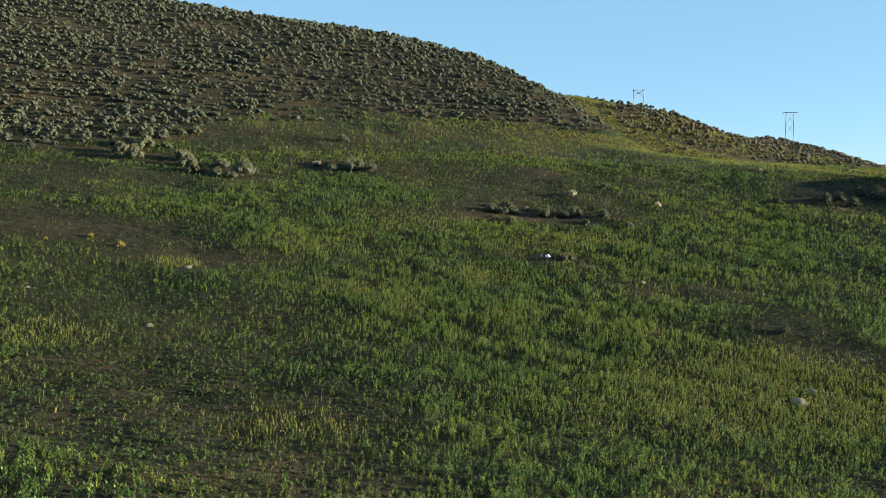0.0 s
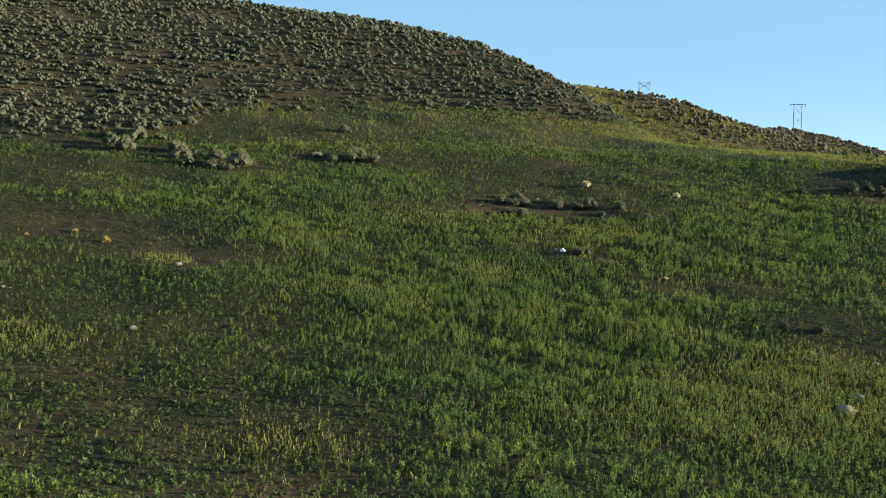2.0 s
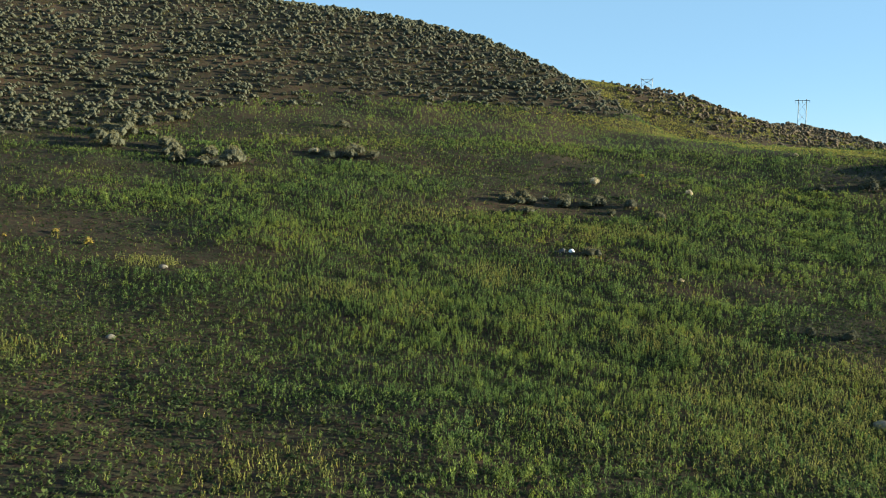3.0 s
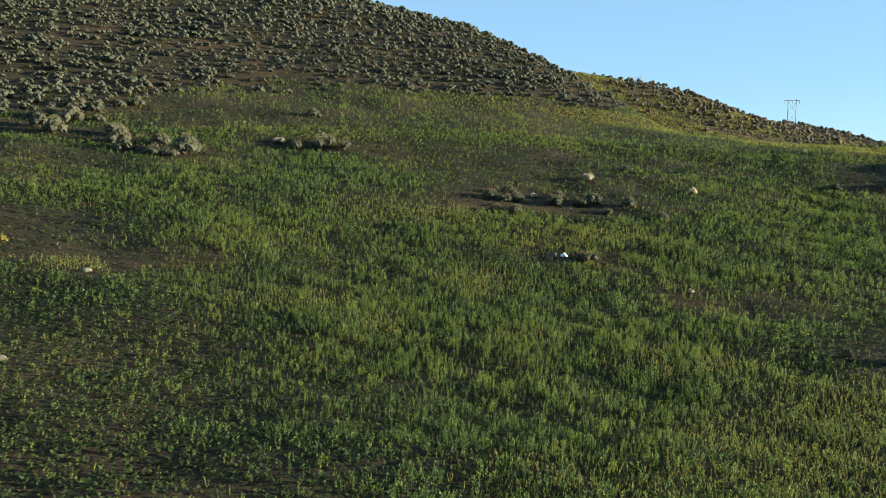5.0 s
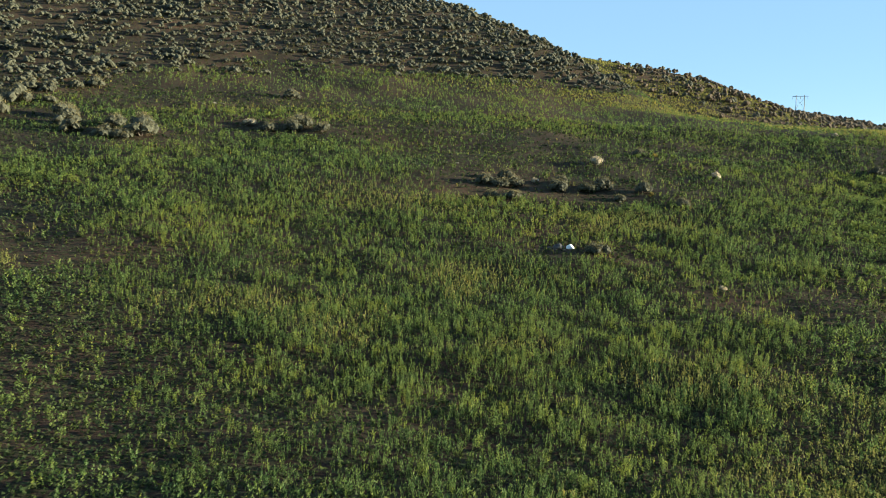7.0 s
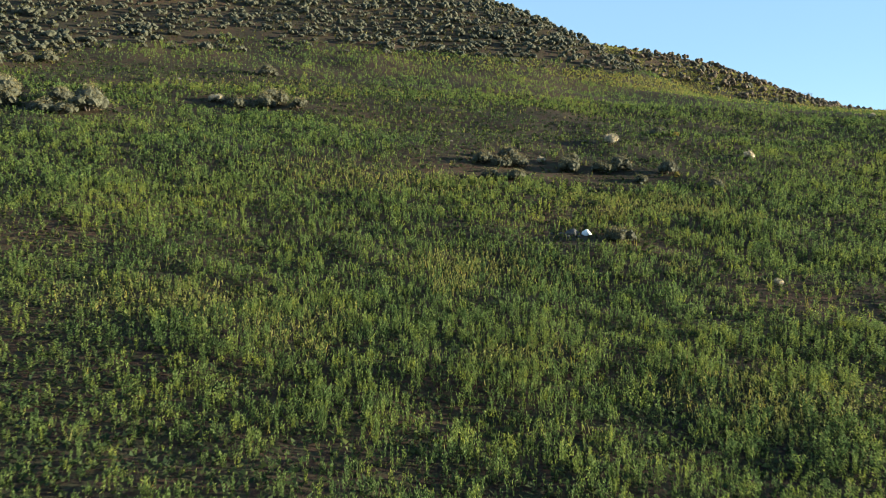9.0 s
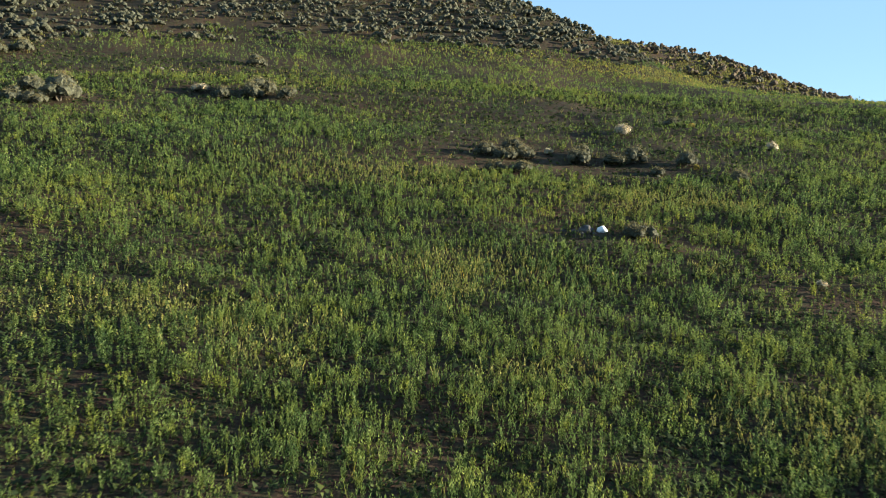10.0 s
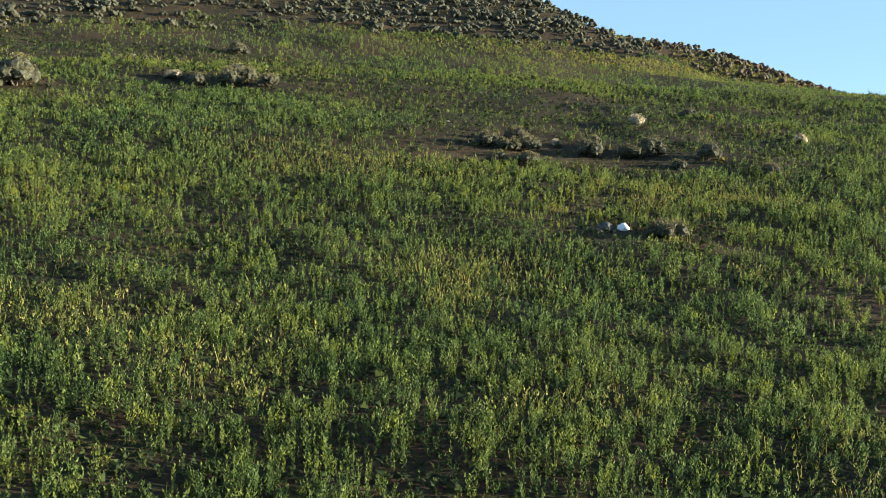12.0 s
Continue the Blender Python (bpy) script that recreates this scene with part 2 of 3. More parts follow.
# ---- where things grow ----
# bare or thin stretches: x, y, half width, half depth, how bare; those by the brow (x 36 to 44) also darken ground that
# lies in shade
BARE = [(-26, 69, 11, 4.6, 0.85), (-17, 64.5, 6.5, 2.8, 0.82), (-29, 84, 10, 4.0, 0.7), (-23, 102, 7, 5.0, 0.62), (-13, 103.5, 8, 3.0, 0.6),
        (-1.5, 96, 6, 4.0, 0.5), (7, 90, 10, 7.0, 0.52), (7.5, 83, 8, 2.2, 0.92), (8.5, 98, 3.5, 2.2, 0.85), (8.5, 69.8, 4.0, 1.2, 0.72), (20.5, 59.3, 3.6, 2.4, 0.78), (20.8, 55, 3.2, 2.2, 0.75), (18.3, 57.3, 2.2, 1.0, 0.85),
        (-8, 40, 6.5, 4.5, 0.6), (-15.7, 43.3, 3.5, 1.6, 0.8), (14.8, 65.2, 3.5, 1.8, 0.5), (-26, 91, 4, 2, 0.85), (5, 82, 6.5, 2.4, 0.95),
        (38, 95, 8, 6.5, 0.97), (44, 99, 8, 4, 0.9), (18, 97, 7, 4, 0.45), (-14.9, 50.7, 1.8, 1.2, 0.6), (-22.8, 55.2, 2.2, 1.4, 0.75), (-16, 62.2, 2.4, 1.5, 0.95), (-9.6, 94.2, 4.2, 1.5, 0.9), (-19.5, 88.2, 3.2, 1.8, 0.9),
        (36, 92.5, 5, 2.5, 0.9), (-14, 47, 7, 4.5, 0.45), (-11, 56, 5, 3.5, 0.4), (-9, 61, 5, 5, 0.25), (-24, 50, 5, 5, 0.35), (-18, 52, 9, 7, 0.5), (-13, 39, 6, 5, 0.62), (-9, 53, 3.5, 5, 0.4), (-9, 33.5, 9, 3, 0.5), (-24, 60, 6, 3, 0.5), (-31, 78.5, 8, 2.4, 0.7), (-36, 92, 8, 2.6, 0.75)]
# stretches with yellowing growth
YELLOW = [(17.5, 48, 6.5, 5.0, 1.0), (13.5, 44.5, 5, 4, 0.6), (-5.5, 38, 2.5, 1.8, 0.4), (-20, 47.6, 2.4, 1.2, 0.55), (10.5, 55.5, 3.0, 1.8, 0.6), (10, 76, 3.5, 1.8, 0.8),
          (18, 118, 6, 2.2, 1.0), (26, 118, 6, 3.0, 1.0), (34, 112, 6, 2.4, 1.0), (42, 108.5, 7, 2.2, 1.0), (21, 153, 2.6, 7, 1.0), (22, 141, 4, 6, 1.0), (27, 139, 5, 4, 1.0), (34, 135, 6, 4, 1.0), (42, 131, 6, 4, 1.0), (29, 147, 5, 4, 0.6), (36, 150, 8, 7, 0.5), (48, 160, 10, 10, 0.4), (-6, 101, 9, 3, 0.2), (3, 66, 1.8, 1.3, 0.7), (4, 118, 6, 2.5, 0.3),
          (-17.2, 62.7, 1.6, 0.8, 0.9), (-6, 60, 3, 2, 0.35), (6, 44, 4, 2.5, 0.4), (-2, 78, 4, 2, 0.4), (2.7, 63.8, 1.1, 1.3, 0.7), (8.5, 73.8, 1.4, 0.9, 0.8),
          (4.2, 57.0, 1.0, 0.9, 0.8), (8.2, 54.8, 1.6, 1.0, 0.8), (10.6, 66.5, 0.9, 0.7, 0.6), (-2.5, 58.5, 1.0, 1.2, 0.5)]


def patches(spots, x, y):
    out = np.zeros_like(x)
    wob_x, wob_y = 3 * (vnoise(x, y, 4, 21) - 0.5), 2 * (vnoise(x, y, 3, 22) - 0.5)
    for cx, cy, rx, ry, much in spots:
        d = np.hypot((x + wob_x - cx) / rx, (y + wob_y - cy) / ry)
        out = np.maximum(out, much * np.clip((1.5 - d) / 0.9, 0, 1))
    return out


FOOT_X = [-60, -39, -35.4, -28.7, -27.3, -24.5, -20, -12.8, 0, 13, 17, 26, 40]
FOOT_Y = [84, 88.4, 91.1, 94.5, 101, 108, 112.5, 115.5, 116.8, 118.4, 120, 132, 150]


def on_hill(x, y):
    """Above 0 where the brush of the hill and the ridge stands."""
    hill = (y - np.interp(x, FOOT_X, FOOT_Y)) / 4 + 1.1 * (vnoise(x, y, 4, 31) - 0.55)
    ridge = (ridge_height(x, y) - meadow_height(x, y) - 2.8) / 2 - 1.2 * (vnoise(x, y, 6, 32) - 0.5)
    return np.maximum(hill * (x < 40), ridge)


def lushness(x, y):
    v = 0.45 + 0.75 * (vnoise(x, y, 11, 41) - 0.4) + 0.5 * (vnoise(x, y, 4.5, 42) - 0.5)
    v = np.clip(v + 0.6, 0.2, 1) * (1 - patches(BARE, x, y)) * (1 - np.where(y > 102, 0.6, 0.3) * patches(YELLOW, x, y))
    return v * np.where(on_hill(x, y) < 0.45, 1, 0.06 * (vnoise(x, y, 5, 45) > 0.5))


def tufted(rng, y0, y1, gap, each, side=0.45, margin=4.0, where=None):
    """Stalks that stand in tufts about gap apart: x, y and how tall each grows."""
    half = side * y1 + margin
    gx, gy = np.meshgrid(np.arange(-half, half, gap), np.arange(y0, y1, gap))
    x, y = (gx + rng.uniform(-0.5, 0.5, gx.shape) * gap).ravel(), (gy + rng.uniform(-0.5, 0.5, gx.shape) * gap).ravel()
    lush = lushness(x, y)
    lush = np.where(lush < 0.14, 0, lush)
    keep = (np.abs(x) < side * y + margin) & (rng.rand(len(x)) < lush * 1.1)
    if where is not None:
        keep &= where(x, y)
    x, y, lush = x[keep], y[keep], lush[keep]
    size = rng.uniform(0.6, 1.3, len(x)) * (0.2 + 0.8 * np.minimum(lush * 1.15, 1)) * np.clip(0.2 + 1.5 * vnoise(x, y, 0.6, 47), 0.45, 1.2) * (0.85 + 0.3 * vnoise(x, y, 4, 48))
    n = np.maximum(2, (each * size * rng.uniform(0.6, 1.3, len(x))).astype(int))
    x, y, size = np.repeat(x, n), np.repeat(y, n), np.repeat(size, n)
    r, a = np.abs(rng.normal(0, 0.5, len(x))), rng.uniform(0, 6.28, len(x))
    wide = gap * 0.42 * size
    return x + np.cos(a) * r * wide, y + np.sin(a) * r * wide, size * (1.1 - 0.35 * np.minimum(r, 1.5))


def scatter(rng, y0, y1, per_m2, accept, side=0.45, margin=5.0):
    """Random places of the slope between y0 and y1, kept where accept allows."""
    half = side * y1 + margin
    n = int(2 * half * (y1 - y0) * per_m2)
    x, y = rng.uniform(-half, half, n), rng.uniform(y0, y1, n)
    keep = (np.abs(x) < side * y + margin) & (rng.rand(n) < accept(x, y))
    return x[keep], y[keep]


def leaf_quads(base, way, length, width, rng, droop=0.25):
    """Kite-shaped leaves from base along way, each (n, 4, 3)."""
    n = len(base)
    side = np.cross(way, rng.normal(size=(n, 3)) * 0.35 + (0, 0, 1))
    side /= np.linalg.norm(side, axis=1, keepdims=True) + 1e-6
    mid = base + way * (length * 0.5)[:, None]
    tip = base + way * length[:, None] - np.stack([0 * length, 0 * length, droop * length], 1)
    w = side * (width / 2)[:, None]
    return np.stack([base, mid - w, tip, mid + w], 1)


def blades(rng, x, y, grown, tall, leaves, leaf, lean=0.14, upright=(0.9, 3.2), slim=(0.32, 0.5)):
    """Leafy stalks: pointed leaves of one triangle each all the way up, none of the stem itself."""
    n = len(x)
    h = tall * rng.uniform(0.75, 1.2, n) * grown
    foot = np.stack([x, y, height(x, y) - 0.02], 1)
    top = foot + np.stack([rng.normal(0, lean, n) * h, rng.normal(0, lean, n) * h, h], 1)
    turn, out = rng.uniform(0, 6.28, n), []
    for k in range(leaves):
        f = ((k + 0.5 + rng.uniform(-0.4, 0.4, n)) / leaves) ** 0.8
        a = turn + k * 2.4 + rng.uniform(-0.5, 0.5, n)
        way = np.stack([np.cos(a), np.sin(a), rng.uniform(*upright, n)], 1)
        way /= np.linalg.norm(way, axis=1, keepdims=True)
        size = leaf * rng.uniform(0.7, 1.35, n) * (0.6 + 0.55 * h / tall)
        quad = leaf_quads(foot + (top - foot) * f[:, None] * 0.88, way, size, size * rng.uniform(*slim, n), rng, 0.05)
        low = quad[:, 0] * 0.6 + (quad[:, 1] + quad[:, 3]) * 0.2
        half = (quad[:, 1] - quad[:, 3]) * 0.5
        out.append(np.stack([low + half, low - half, quad[:, 2]], 1))
    return np.concatenate(out)


def triangles_mesh(tri, mat, name):
    return mesh_from(tri.reshape(-1, 3), np.arange(len(tri) * 3).reshape(-1, 3), mat, name)


def mid_meadow(x, y):
    """The middle stretch, where the plants are looked at most closely."""
    return np.abs(x - 1.5) < 0.47 * (y - 36) + 1.5


def build_meadow():
    rng = np.random.RandomState(7)
    fine = [blades(rng, *tufted(rng, 46, 62, 0.24, 6, where=mid_meadow), 0.33, 11, 0.05),
            blades(rng, *tufted(rng, 62, 73, 0.26, 5, where=mid_meadow), 0.32, 9, 0.06),
            blades(rng, *tufted(rng, 73, 90, 0.29, 5, 0.3), 0.3, 6, 0.075)]
    me = triangles_mesh(np.concatenate(fine), FORB, "meadow_plants")
    tagged(new("meadow_plants", me), "knee-high green leafy plants crowding a sloping meadow", "meadow plants", kind="stuff")

    def aside(x, y):
        return ~mid_meadow(x, y)

    rest = [blades(rng, *tufted(rng, 24, 30, 0.38, 5, 0.45, 2), 0.33, 5, 0.1),
            blades(rng, *tufted(rng, 30, 46, 0.3, 5, 0.43, 2), 0.32, 6, 0.075),
            blades(rng, *tufted(rng, 46, 80, 0.33, 5, 0.43, 2, aside), 0.33, 5, 0.085),
            blades(rng, *tufted(rng, 80, 90, 0.34, 5, 0.43, 3, lambda x, y: np.abs(x) > 0.3 * y), 0.3, 5, 0.09),
            blades(rng, *tufted(rng, 90, 104, 0.34, 6, 0.42, 3), 0.27, 5, 0.085),
            blades(rng, *tufted(rng, 104, 140, 0.45, 5, 0.45, 2), 0.26, 4, 0.1)]
    x, y = scatter(rng, -25, 100, 1.1, lambda x, y: (np.abs(x) > 0.43 * y + 1.5) | (y < 26), 0.3, 45)
    rest.append(blades(rng, x, y, rng.uniform(0.7, 1.3, len(x)), 0.4, 4, 0.34, 0.5))
    me = triangles_mesh(np.concatenate(rest), FORB, "meadow_undergrowth")
    tagged(new("meadow_undergrowth", me), "green plants of the meadow's edges and upper slope", "meadow plants", kind="stuff")

    # low leaves whose dark colour deepens the shaded gaps of the meadow
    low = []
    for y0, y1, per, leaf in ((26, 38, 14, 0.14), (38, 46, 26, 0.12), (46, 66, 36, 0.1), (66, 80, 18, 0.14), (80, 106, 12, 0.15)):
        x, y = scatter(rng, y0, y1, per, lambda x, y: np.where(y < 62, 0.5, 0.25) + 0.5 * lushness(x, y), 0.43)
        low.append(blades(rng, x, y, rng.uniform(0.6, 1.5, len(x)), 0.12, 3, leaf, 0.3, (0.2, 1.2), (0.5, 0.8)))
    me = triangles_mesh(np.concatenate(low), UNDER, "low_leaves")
    tagged(new("low_leaves", me), "low green leaves, coloured dark as in shade, covering the soil under the meadow plants", "meadow plants", kind="stuff")

    def between(x, y):
        return np.clip(on_hill(x, y) + 0.5, 0, 1) * (0.35 + 0.8 * (vnoise(x, y, 5, 55) > 0.45))

    x, y = scatter(rng, 32, 82, 85, lambda x, y: 0.9 * patches(YELLOW, x, y) * (0.25 + 0.75 * vnoise(x, y, 0.7, 57)), 0.43, 2)
    me = triangles_mesh(blades(rng, x, y, rng.uniform(0.6, 1.2, len(x)), 0.31, 6, 0.075), YELLOWING, "yellowing_plants")
    tagged(new("yellowing_plants", me), "yellow-green plants in patches of the meadow", "meadow plants", kind="stuff")

    x, y = scatter(rng, 84, 170, 3.2, between)
    me = triangles_mesh(blades(rng, x, y, rng.uniform(0.6, 1.3, len(x)), 0.14, 3, 0.17), GRASS, "hill_grass")
    tagged(new("hill_grass", me), "thin olive grass between the sagebrush of the hillside", "grass", kind="stuff")


def build_dry_grass():
    rng = np.random.RandomState(11)

    def some(x, y):
        return np.clip(np.where(y > 102, 1.5, 0.9) * patches(YELLOW, x, y) + np.where(y < 80, 0.05, 0.02) * (vnoise(x, y, 2.5, 51) > 0.6) + 0.03 * patches(BARE, x, y) + 0.012 * (on_hill(x, y) > 0) * (vnoise(x, y, 6, 53) > 0.55), 0, 1) * (0.3 + 0.7 * vnoise(x, y, 0.8, 52))

    quads = []
    for y0, y1, per, tall, wide in ((30, 80, 14, 0.30, 0.025), (80, 104, 14, 0.28, 0.03), (104, 128, 34, 0.16, 0.06), (128, 168, 32, 0.18, 0.07)):
        x, y = scatter(rng, y0, y1, per, some)
        n = len(x)
        foot = np.stack([x, y, height(x, y) - 0.02], 1)
        for blade in range(3):
            a, h = rng.uniform(0, 6.28, n), tall * rng.uniform(0.5, 1.2, n)
            w = np.stack([-np.sin(a), np.cos(a), 0 * a], 1) * wide / 2
            out = np.stack([np.cos(a) * h * 0.35, np.sin(a) * h * 0.35, h], 1)
            b = foot + rng.normal(0, 0.04, (n, 3)) * (1, 1, 0)
            quads.append(np.stack([b - w, b + w, b + out + w * 0.3, b + out - w * 0.3], 1))
    me = quads_mesh(np.concatenate(quads), DRY, "dry_grass")
    tagged(new("dry_grass", me), "yellowing dry grass tufts among the meadow plants", "dry grass", kind="stuff")


def ball(cuts):
    bm = bmesh.new()
    bmesh.ops.create_icosphere(bm, subdivisions=cuts, radius=1.0)
    bm.verts.ensure_lookup_table()
    co = np.array([tuple(v.co) for v in bm.verts])
    tri = np.array([[v.index for v in f.verts] for f in bm.faces])
    bm.free()
    return co, tri


def crown_shape(rng, lumps, cuts, tufts, leaf, tall=0.75, heart=0.7):
    """A shrub's crown one metre across, foot at the origin: knobbly lumps set close, with leaf tufts standing out of them. Gives points and triangles."""
    co0, tri0 = ball(cuts)
    co, tri, n = [], [], 0
    a = rng.uniform(0, 6.28, lumps)
    far = 0.36 * np.sqrt(rng.uniform(0.02, 1, lumps))
    centre = np.stack([np.cos(a) * far, np.sin(a) * far, tall * (0.2 + 0.5 * (1 - (far / 0.36) ** 2) * rng.uniform(0.5, 1.0, lumps))], 1)
    radius = rng.uniform(0.11, 0.19, lumps)
    for c, r in zip(centre, radius):
        bulge = 1 + rng.uniform(-0.3, 0.3, (len(co0), 1))
        co.append(c + co0 * r * heart * bulge * (1, 1, 0.9))
        tri.append(tri0 + n)
        n += len(co0)
    which = rng.randint(0, lumps, tufts)
    d = rng.normal(size=(tufts, 3)) + (0, 0, 0.35)
    d /= np.linalg.norm(d, axis=1, keepdims=True)
    p = centre[which] + d * (radius[which] * rng.uniform(0.8, 1.4, tufts))[:, None]
    way = d + rng.normal(0, 0.5, (tufts, 3)) + (0, 0, 0.4)
    way /= np.linalg.norm(way, axis=1, keepdims=True)
    size = leaf * rng.uniform(0.6, 1.4, tufts)
    quad = leaf_quads(p, way, size, size * rng.uniform(0.4, 0.7, tufts), rng, 0.0)
    co.append(quad[:, 1:].reshape(-1, 3))
    tri.append(n + np.arange(tufts * 3).reshape(-1, 3))
    co = np.concatenate(co)
    co[:, 2] = np.maximum(co[:, 2], -0.02)
    return co, np.concatenate(tri)


def part(name, me, parent, label=""):
    ob = new(name, me)
    ob.parent = parent
    return tagged(ob, label) if label else ob


def tube(points, radii, sides, mat, name):
    """A tapered round limb through the points."""
    co, faces = [], []
    for i, (p, r) in enumerate(zip(points, radii)):
        ahead = Vector(points[min(i + 1, len(points) - 1)]) - Vector(points[max(i - 1, 0)])
        turn = ahead.to_track_quat("Z", "X").to_matrix()
        for k in range(sides):
            a = 2 * math.pi * k / sides
            co.append(Vector(p) + turn @ Vector((math.cos(a) * r, math.sin(a) * r, 0)))
    for i in range(len(points) - 1):
        for k in range(sides):
            q = (k + 1) % sides
            faces.append((i * sides + k, i * sides + q, (i + 1) * sides + q, (i + 1) * sides + k))
    return mesh_from(np.array([tuple(c) for c in co]), faces, mat, name, True)


def make_shrub(name, rng, mat, tufts, leaf, label, category, group, lumps=20, tall=0.8, cuts=2, inner=None, heart=0.72):
    """A shrub one metre across: woody branches from one foot and a crown of leaf tufts. Stands at the origin."""
    ob = tagged(new(name), label, category, group)
    co, tri = crown_shape(rng, lumps, cuts, tufts, leaf, tall, heart)
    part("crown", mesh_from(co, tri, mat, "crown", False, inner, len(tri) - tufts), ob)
    for k in range(4):
        a = k * 1.57 + rng.uniform(-0.5, 0.5)
        r = rng.uniform(0.16, 0.28)
        pts = [(0, 0, -0.05), (math.cos(a) * r * 0.35, math.sin(a) * r * 0.35, 0.1), (math.cos(a + 0.25) * r, math.sin(a + 0.25) * r, 0.27)]
        part("branch", tube(pts, (0.022, 0.015, 0.006), 5, TWIG, "branch"), ob)
    return ob


def stand(x, y, size=1.0, turn=0.0, tall=1.0, sink=0.03):
    return pose(x, y, float(height(x, y)) - sink, 0, 0, turn) @ Matrix.Diagonal((size, size, size * tall, 1))


def plant_all(kinds, places, rng):
    """Puts copies of the shrubs at the places (x, y, size); the patterns themselves take the first ones."""
    for i, (x, y, size) in enumerate(places):
        m = stand(x, y, size, rng.uniform(0, 360), rng.uniform(0.85, 1.1))
        if i < len(kinds):
            kinds[i].matrix_basis = m
        else:
            copy_thing(kinds[i % len(kinds)], m)


def build_sprouts():
    """Low sprouts and litter on the thin and bare ground."""
    rng = np.random.RandomState(13)

    def some(x, y):
        return np.clip(patches(BARE, x, y) + 0.1, 0, 1) * (0.3 + 0.7 * (vnoise(x, y, 0.6, 71) > 0.42)) * (on_hill(x, y) < 0.6)

    quads = []
    for y0, y1, per, leaf in ((30, 60, 34, 0.08), (60, 82, 34, 0.085), (82, 118, 38, 0.085)):
        x, y = scatter(rng, y0, y1, per, some)
        n = len(x)
        foot = np.stack([x, y, height(x, y) - 0.01], 1)
        for k in range(3):
            a = rng.uniform(0, 6.28, n)
            way = np.stack([np.cos(a), np.sin(a), rng.uniform(0.3, 1.6, n)], 1)
            way /= np.linalg.norm(way, axis=1, keepdims=True)
            size = leaf * rng.uniform(0.5, 1.4, n)
            leaf_shape = leaf_quads(foot + rng.normal(0, 0.04, (n, 3)) * (1, 1, 0), way, size, size * rng.uniform(0.4, 0.8, n), rng)
            quads.append(leaf_shape[:, 1:])
    me = triangles_mesh(np.concatenate(quads), SPROUT, "ground_sprouts")
    tagged(new("ground_sprouts", me), "low olive sprouts and brown litter on bare soil", "ground cover", kind="stuff")


def build_brush():
    """The brush of hill and ridge: that along the foot as single shrubs, the rest past counting."""
    rng = np.random.RandomState(17)
    kinds = [crown_shape(rng, 7, 1, 90, 0.062, 0.74, 1.12) for _ in range(12)]
    far_kinds = [crown_shape(rng, 4, 1, 28, 0.075, 0.74, 1.32) for _ in range(12)]

    def some(x, y):
        v = np.clip((on_hill(x, y) + 0.3) / 1.5, 0, 1) * (0.78 + 0.45 * vnoise(x, y, 5, 61)) * np.where(x < -24, 0.85, 1)
        return v * (1 - 0.93 * patches([(20.5, 155, 3.4, 8, 1.0), (21.5, 142, 3.4, 6, 0.95), (27, 138.5, 5.5, 4, 0.95), (34, 134, 6, 4, 1.0), (42, 131, 5, 4, 1.0)], x, y)) * np.where((x > 17) & (y > 126), 0.72, 1)

    gx, gy = np.meshgrid(np.arange(-85, 95, 1.13), np.arange(84, 205, 1.2))
    gx[::2] += 0.6
    x, y = (gx + rng.uniform(-0.62, 0.62, gx.shape)).ravel(), (gy + rng.uniform(-0.62, 0.62, gx.shape)).ravel()
    keep = (np.abs(x) < 0.45 * y + 2) & ((y < 170) | (x > 9) | (x < -16)) & ((y < 178) | (x > 40)) & (rng.rand(len(x)) < some(x, y))
    x, y = x[keep], y[keep]
    size = (0.7 + 0.65 * rng.rand(len(x)) ** 1.6) * (0.88 + 0.3 * vnoise(x, y, 9, 62)) * np.where(x > 16, 0.95, 0.96)
    turn, pick, z = rng.uniform(0, 6.28, len(x)), rng.randint(0, 12, len(x)), height(x, y)
    order = np.argsort(on_hill(x, y) + 0.03 * (y - 100))
    single, rest = order[:180], order[180:]
    ridge = np.clip((x - 12) / 12, 0, 0.8) * (ridge_height(x, y) > hill_height(x, y) - 1.5)
    sort = np.where(rng.rand(len(x)) < ridge, 1, np.where(rng.rand(len(x)) < 0.07, 2, 0))
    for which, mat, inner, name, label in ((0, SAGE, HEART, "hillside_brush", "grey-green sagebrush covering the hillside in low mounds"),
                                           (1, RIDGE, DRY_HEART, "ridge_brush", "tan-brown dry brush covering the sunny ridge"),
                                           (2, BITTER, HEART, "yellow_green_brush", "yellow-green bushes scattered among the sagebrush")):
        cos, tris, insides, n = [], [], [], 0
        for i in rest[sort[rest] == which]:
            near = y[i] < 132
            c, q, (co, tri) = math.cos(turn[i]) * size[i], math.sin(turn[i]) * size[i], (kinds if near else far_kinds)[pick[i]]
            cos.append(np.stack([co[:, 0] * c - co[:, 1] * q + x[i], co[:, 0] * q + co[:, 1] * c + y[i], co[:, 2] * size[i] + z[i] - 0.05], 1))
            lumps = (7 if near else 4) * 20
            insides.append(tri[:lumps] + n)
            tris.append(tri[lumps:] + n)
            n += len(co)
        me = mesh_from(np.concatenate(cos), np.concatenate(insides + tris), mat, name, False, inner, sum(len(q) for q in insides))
        tagged(new(name, me), label, "sagebrush", kind="stuff")
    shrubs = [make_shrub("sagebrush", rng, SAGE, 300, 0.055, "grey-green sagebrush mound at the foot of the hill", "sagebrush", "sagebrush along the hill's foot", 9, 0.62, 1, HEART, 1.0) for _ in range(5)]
    plant_all(shrubs, [(x[i], y[i], size[i]) for i in single], rng)


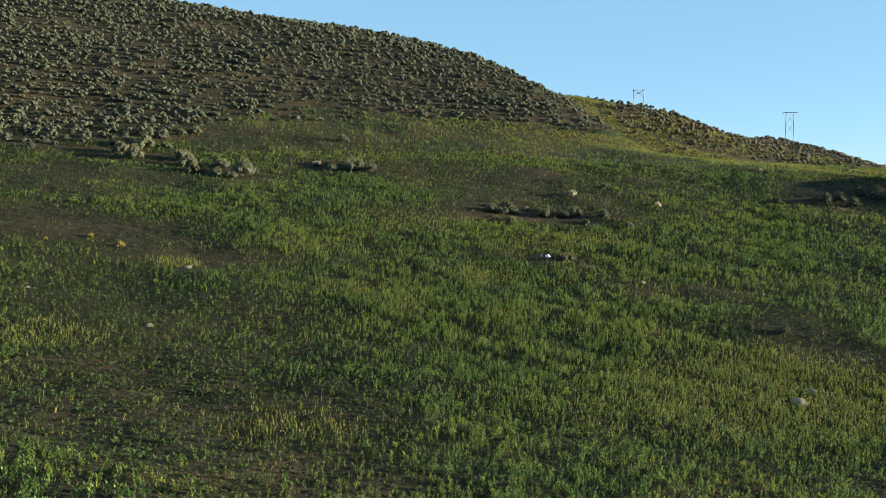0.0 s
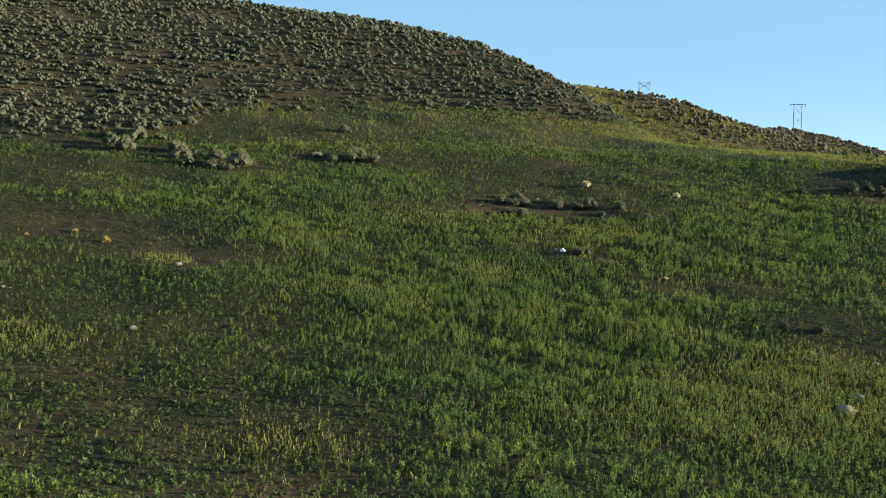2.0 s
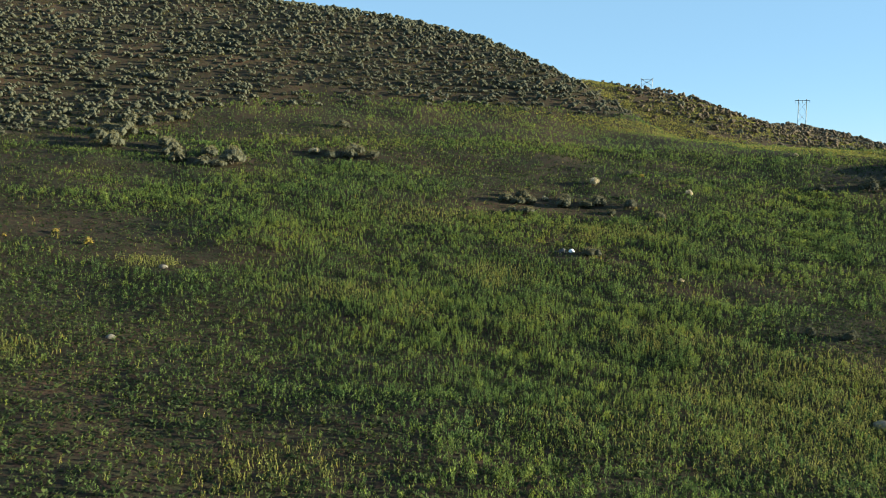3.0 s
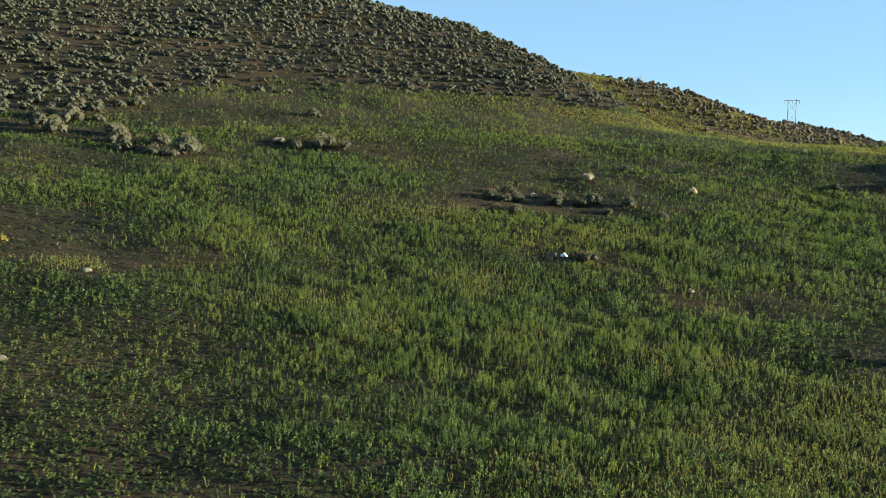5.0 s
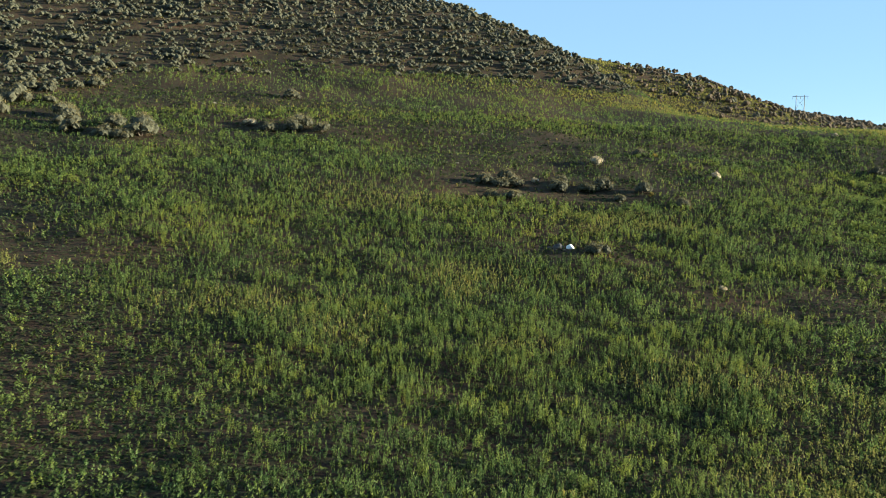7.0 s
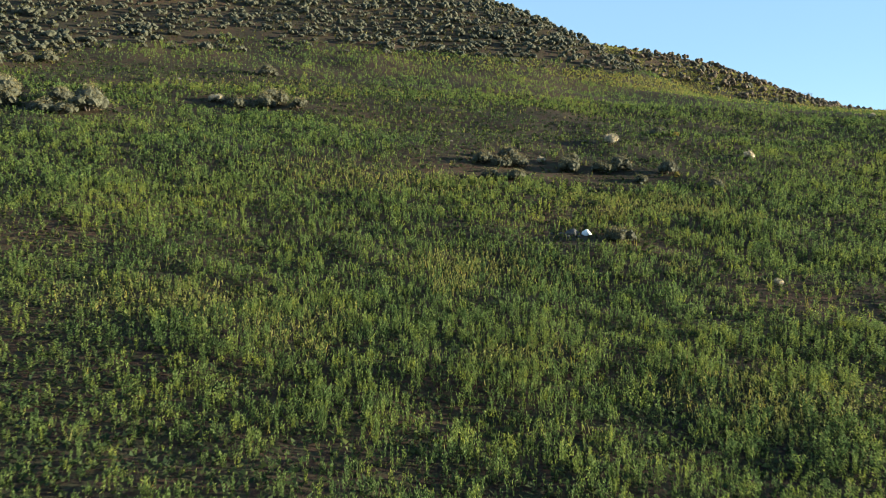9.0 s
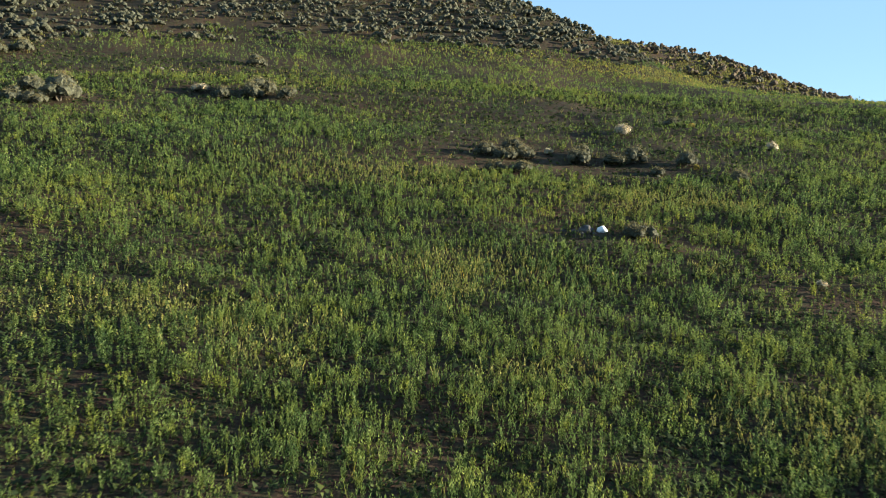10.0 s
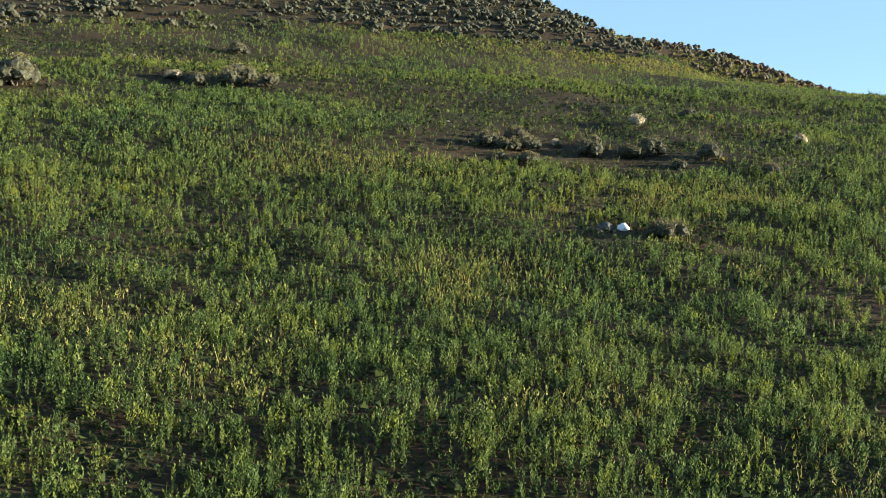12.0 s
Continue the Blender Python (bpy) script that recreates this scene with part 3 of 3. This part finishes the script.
def make_rock(name, rng, mat, label, category="rock", group="", rough=0.2, cuts=3):
    """A worn rock about one metre across, half sunk at the origin."""
    bm = bmesh.new()
    bmesh.ops.create_icosphere(bm, subdivisions=cuts, radius=0.5)
    off = Vector(rng.uniform(-50, 50, 3))
    for v in bm.verts:
        d = v.co.normalized()
        n = noise.noise(d * 1.3 + off) * 0.6 + noise.noise(d * 3.1 + off) * 0.3 + noise.noise(d * 7.0 + off) * 0.12
        v.co *= 1 + rough * 2 * n
        v.co.z = v.co.z * 0.7 + 0.12
    me = bpy.data.meshes.new(name)
    bm.to_mesh(me)
    bm.free()
    me.materials.append(mat)
    me.polygons.foreach_set("use_smooth", np.full(len(me.polygons), True))
    return tagged(new(name, me), label, category, group)


build_meadow()
build_dry_grass()
build_sprouts()
build_brush()

# ---- single shrubs of the meadow ----
rng = np.random.RandomState(23)
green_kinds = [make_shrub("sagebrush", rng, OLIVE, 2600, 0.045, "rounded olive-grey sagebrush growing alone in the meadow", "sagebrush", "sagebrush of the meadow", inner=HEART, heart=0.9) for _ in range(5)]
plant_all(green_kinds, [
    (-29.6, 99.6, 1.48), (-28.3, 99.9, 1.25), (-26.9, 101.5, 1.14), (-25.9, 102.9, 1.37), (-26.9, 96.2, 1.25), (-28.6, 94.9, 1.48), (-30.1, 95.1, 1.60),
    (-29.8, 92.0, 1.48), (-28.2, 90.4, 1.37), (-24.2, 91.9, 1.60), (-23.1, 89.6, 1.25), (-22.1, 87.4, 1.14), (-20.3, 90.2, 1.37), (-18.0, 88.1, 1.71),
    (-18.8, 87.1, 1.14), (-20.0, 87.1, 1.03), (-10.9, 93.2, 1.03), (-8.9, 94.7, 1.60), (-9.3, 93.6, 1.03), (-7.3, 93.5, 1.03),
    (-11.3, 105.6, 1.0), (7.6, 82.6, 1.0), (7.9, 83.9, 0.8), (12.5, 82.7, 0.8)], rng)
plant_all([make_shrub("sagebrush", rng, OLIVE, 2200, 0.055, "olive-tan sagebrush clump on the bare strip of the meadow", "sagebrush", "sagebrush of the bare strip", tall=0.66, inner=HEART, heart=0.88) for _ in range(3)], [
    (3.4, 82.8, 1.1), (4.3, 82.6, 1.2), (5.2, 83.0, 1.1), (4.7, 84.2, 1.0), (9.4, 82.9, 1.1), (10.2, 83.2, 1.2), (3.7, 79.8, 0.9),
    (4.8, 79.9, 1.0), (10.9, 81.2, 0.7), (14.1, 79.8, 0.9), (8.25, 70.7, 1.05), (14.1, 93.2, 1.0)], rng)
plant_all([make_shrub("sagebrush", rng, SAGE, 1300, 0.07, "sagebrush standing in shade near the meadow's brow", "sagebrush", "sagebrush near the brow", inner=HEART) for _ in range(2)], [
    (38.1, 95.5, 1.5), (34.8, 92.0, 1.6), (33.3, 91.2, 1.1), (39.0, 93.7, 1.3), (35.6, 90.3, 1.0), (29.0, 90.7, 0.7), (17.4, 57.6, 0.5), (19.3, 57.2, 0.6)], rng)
plant_all([make_shrub("pale_brush", rng, PALE, 2600, 0.045, "pale cream dried brush on the meadow", "shrub", "pale dried shrubs", heart=0.85) for _ in range(3)], [
    (10.7, 88.9, 1.2), (17.7, 87.2, 0.75), (12.9, 66.4, 0.4), (-12.4, 94.4, 0.9), (31.9, 106.0, 0.8), (10.9, 80.9, 0.5), (6.4, 84.0, 0.55),
    (-7.6, 94.4, 0.7), (24.5, 63.3, 0.5)], rng)
plant_all([make_shrub("yellow_brush", rng, GOLD, 800, 0.085, "small golden-yellow brush on bare soil", "shrub", "yellow shrubs") for _ in range(2)], [
    (-21.1, 65.2, 0.6), (-23.8, 67.2, 0.5), (-26.2, 65.7, 0.5), (15.1, 92.9, 1.0), (12.8, 81.9, 0.6)], rng)

plant_all([make_shrub("ridge_bush", rng, SAGE, 900, 0.045, "dark bush standing out on the crest of the ridge", "shrub", "bushes on the ridge's crest", 14, 0.8, 1, HEART, 1.0) for _ in range(2)], [
    (22.3, 162.3, 1.1), (36.4, 160.3, 1.2), (35.5, 160.8, 0.9)], rng)

# ---- stones ----
white = make_rock("white_rock", rng, WHITE_STONE, "knobbly white rock beside dark stones in the grass", "rock", "", 0.34)
white.matrix_basis = stand(7.05, 71.3, 0.36, 75, 1.35)
dark = make_rock("dark_stone", rng, DARK_STONE, "dark jagged stone beside a white rock", "rock", "dark stones", 0.35)
dark.matrix_basis = stand(6.5, 71.35, 0.52, 70, 0.95)
for x, y, size in ((6.1, 71.3, 0.48), (6.3, 71.0, 0.36), (5.7, 71.35, 0.38), (6.75, 71.0, 0.32)):
    copy_thing(dark, stand(x, y, size, rng.uniform(0, 360)))
boulder = make_rock("boulder", rng, GREY_STONE, "rounded tan boulder in yellowing grass", "rock", "", 0.14)
boulder.matrix_basis = stand(16.8, 47.0, 0.85, 10, 0.85)
stones = [make_rock("pale_stone", rng, TAN_STONE, "pale weathered stone lying in the meadow", "rock", "pale stones", 0.2, 2) for k in range(3)]
for i, (x, y, size) in enumerate([
        (-16.0, 62.3, 0.55), (-14.9, 50.7, 0.45), (18.0, 48.7, 0.6), (-16.3, 100.4, 0.8), (-15.8, 101.0, 0.7), (1.8, 86.8, 0.4), (1.8, 96.7, 0.4),
        (3.6, 96.8, 0.5), (-14.3, 62.2, 0.35), (-23.0, 55.2, 0.5), (-22.6, 55.2, 0.45), (-21.6, 58.1, 0.35), (17.8, 53.1, 0.55), (18.1, 53.0, 0.45),
        (20.5, 53.1, 0.5), (22.3, 53.5, 0.6), (19.6, 67.0, 0.4), (20.7, 66.0, 0.45), (-17.0, 100.2, 0.5), (22.9, 53.8, 0.4)]):
    m = stand(x, y, size, rng.uniform(0, 360), rng.uniform(0.7, 1.0))
    if i < 3:
        stones[i].matrix_basis = m
    else:
        copy_thing(stones[i % 3], m)


# ---- the power line behind the ridge ----
def rod(a, b, r, mat, name):
    return tube([a, b], (r, r), 6, mat, name)


def h_frame_tower(x, y, tall, wide, label):
    ob = tagged(new("transmission_tower"), label, "power pylon", "power line towers")
    h = wide / 2
    for s in (-1, 1):
        part("pole", tube([(s * h, 0, -1), (s * h, 0, tall)], (0.22, 0.15), 8, POLE, "pole"), ob)
    part("crossarm", rod((-wide * 0.95, 0, tall - 0.6), (wide * 0.95, 0, tall - 0.6), 0.13, POLE, "crossarm"), ob)
    for lo, hi in ((10.3, 5.8), (5.8, 1.3)):
        for s in (-1, 1):
            part("brace", rod((-s * h, 0.1 * s, tall - lo), (s * h, 0.1 * s, tall - hi), 0.06, POLE, "brace"), ob)
    for s in (-0.9, 0, 0.9):
        part("insulator", tube([(s * wide, 0, tall - 0.7), (s * wide, 0, tall - 1.3), (s * wide, 0, tall - 2.0)], (0.07, 0.14, 0.05), 6, GLASS_DISC, "insulator"), ob)
    ob.matrix_basis = pose(x, y, float(height(x, y)), 0, 0, -12)
    return ob


def lattice_tower(x, y, tall, wide, label):
    ob = tagged(new("transmission_tower"), label, "power pylon", "power line towers")
    h = wide / 2
    for s in (-1, 1):
        part("leg", tube([(s * h * 0.9, 0, -1), (s * h * 0.9, 0, tall * 0.55), (s * h, 0, tall)], (0.3, 0.22, 0.16), 6, STEEL, "leg"), ob)
        part("arm", rod((s * h, 0, tall), (0, 0, tall - wide * 0.42), 0.16, STEEL, "arm"), ob)
        part("brace", rod((s * h, 0, tall - wide * 0.75), (0, 0, tall - wide * 0.25), 0.13, STEEL, "brace"), ob)
        part("peak", rod((s * h, 0, tall - 0.2), (s * h * 1.15, 0, tall + 0.5), 0.12, STEEL, "peak"), ob)
    part("crossarm", rod((-h * 1.15, 0, tall - 0.3), (h * 1.15, 0, tall - 0.3), 0.13, STEEL, "crossarm"), ob)
    for lo, hi in ((0.3, 0.42), (0.42, 0.55)):
        for s in (-1, 1):
            part("brace", rod((-s * h * 0.9, 0.1 * s, tall * lo), (s * h * 0.9, 0.1 * s, tall * hi), 0.07, STEEL, "brace"), ob)
    ob.matrix_basis = pose(x, y, float(height(x, y)), 0, 0, -8)
    return ob


h_frame_tower(153.8, 479.4, 49.1 - float(height(153.8, 479.4)), 3.5, "two-pole power line tower with cross braces")
lattice_tower(104.4, 599.4, 68.3 - float(height(104.4, 599.4)), 6.0, "steel lattice power line tower with forked top")
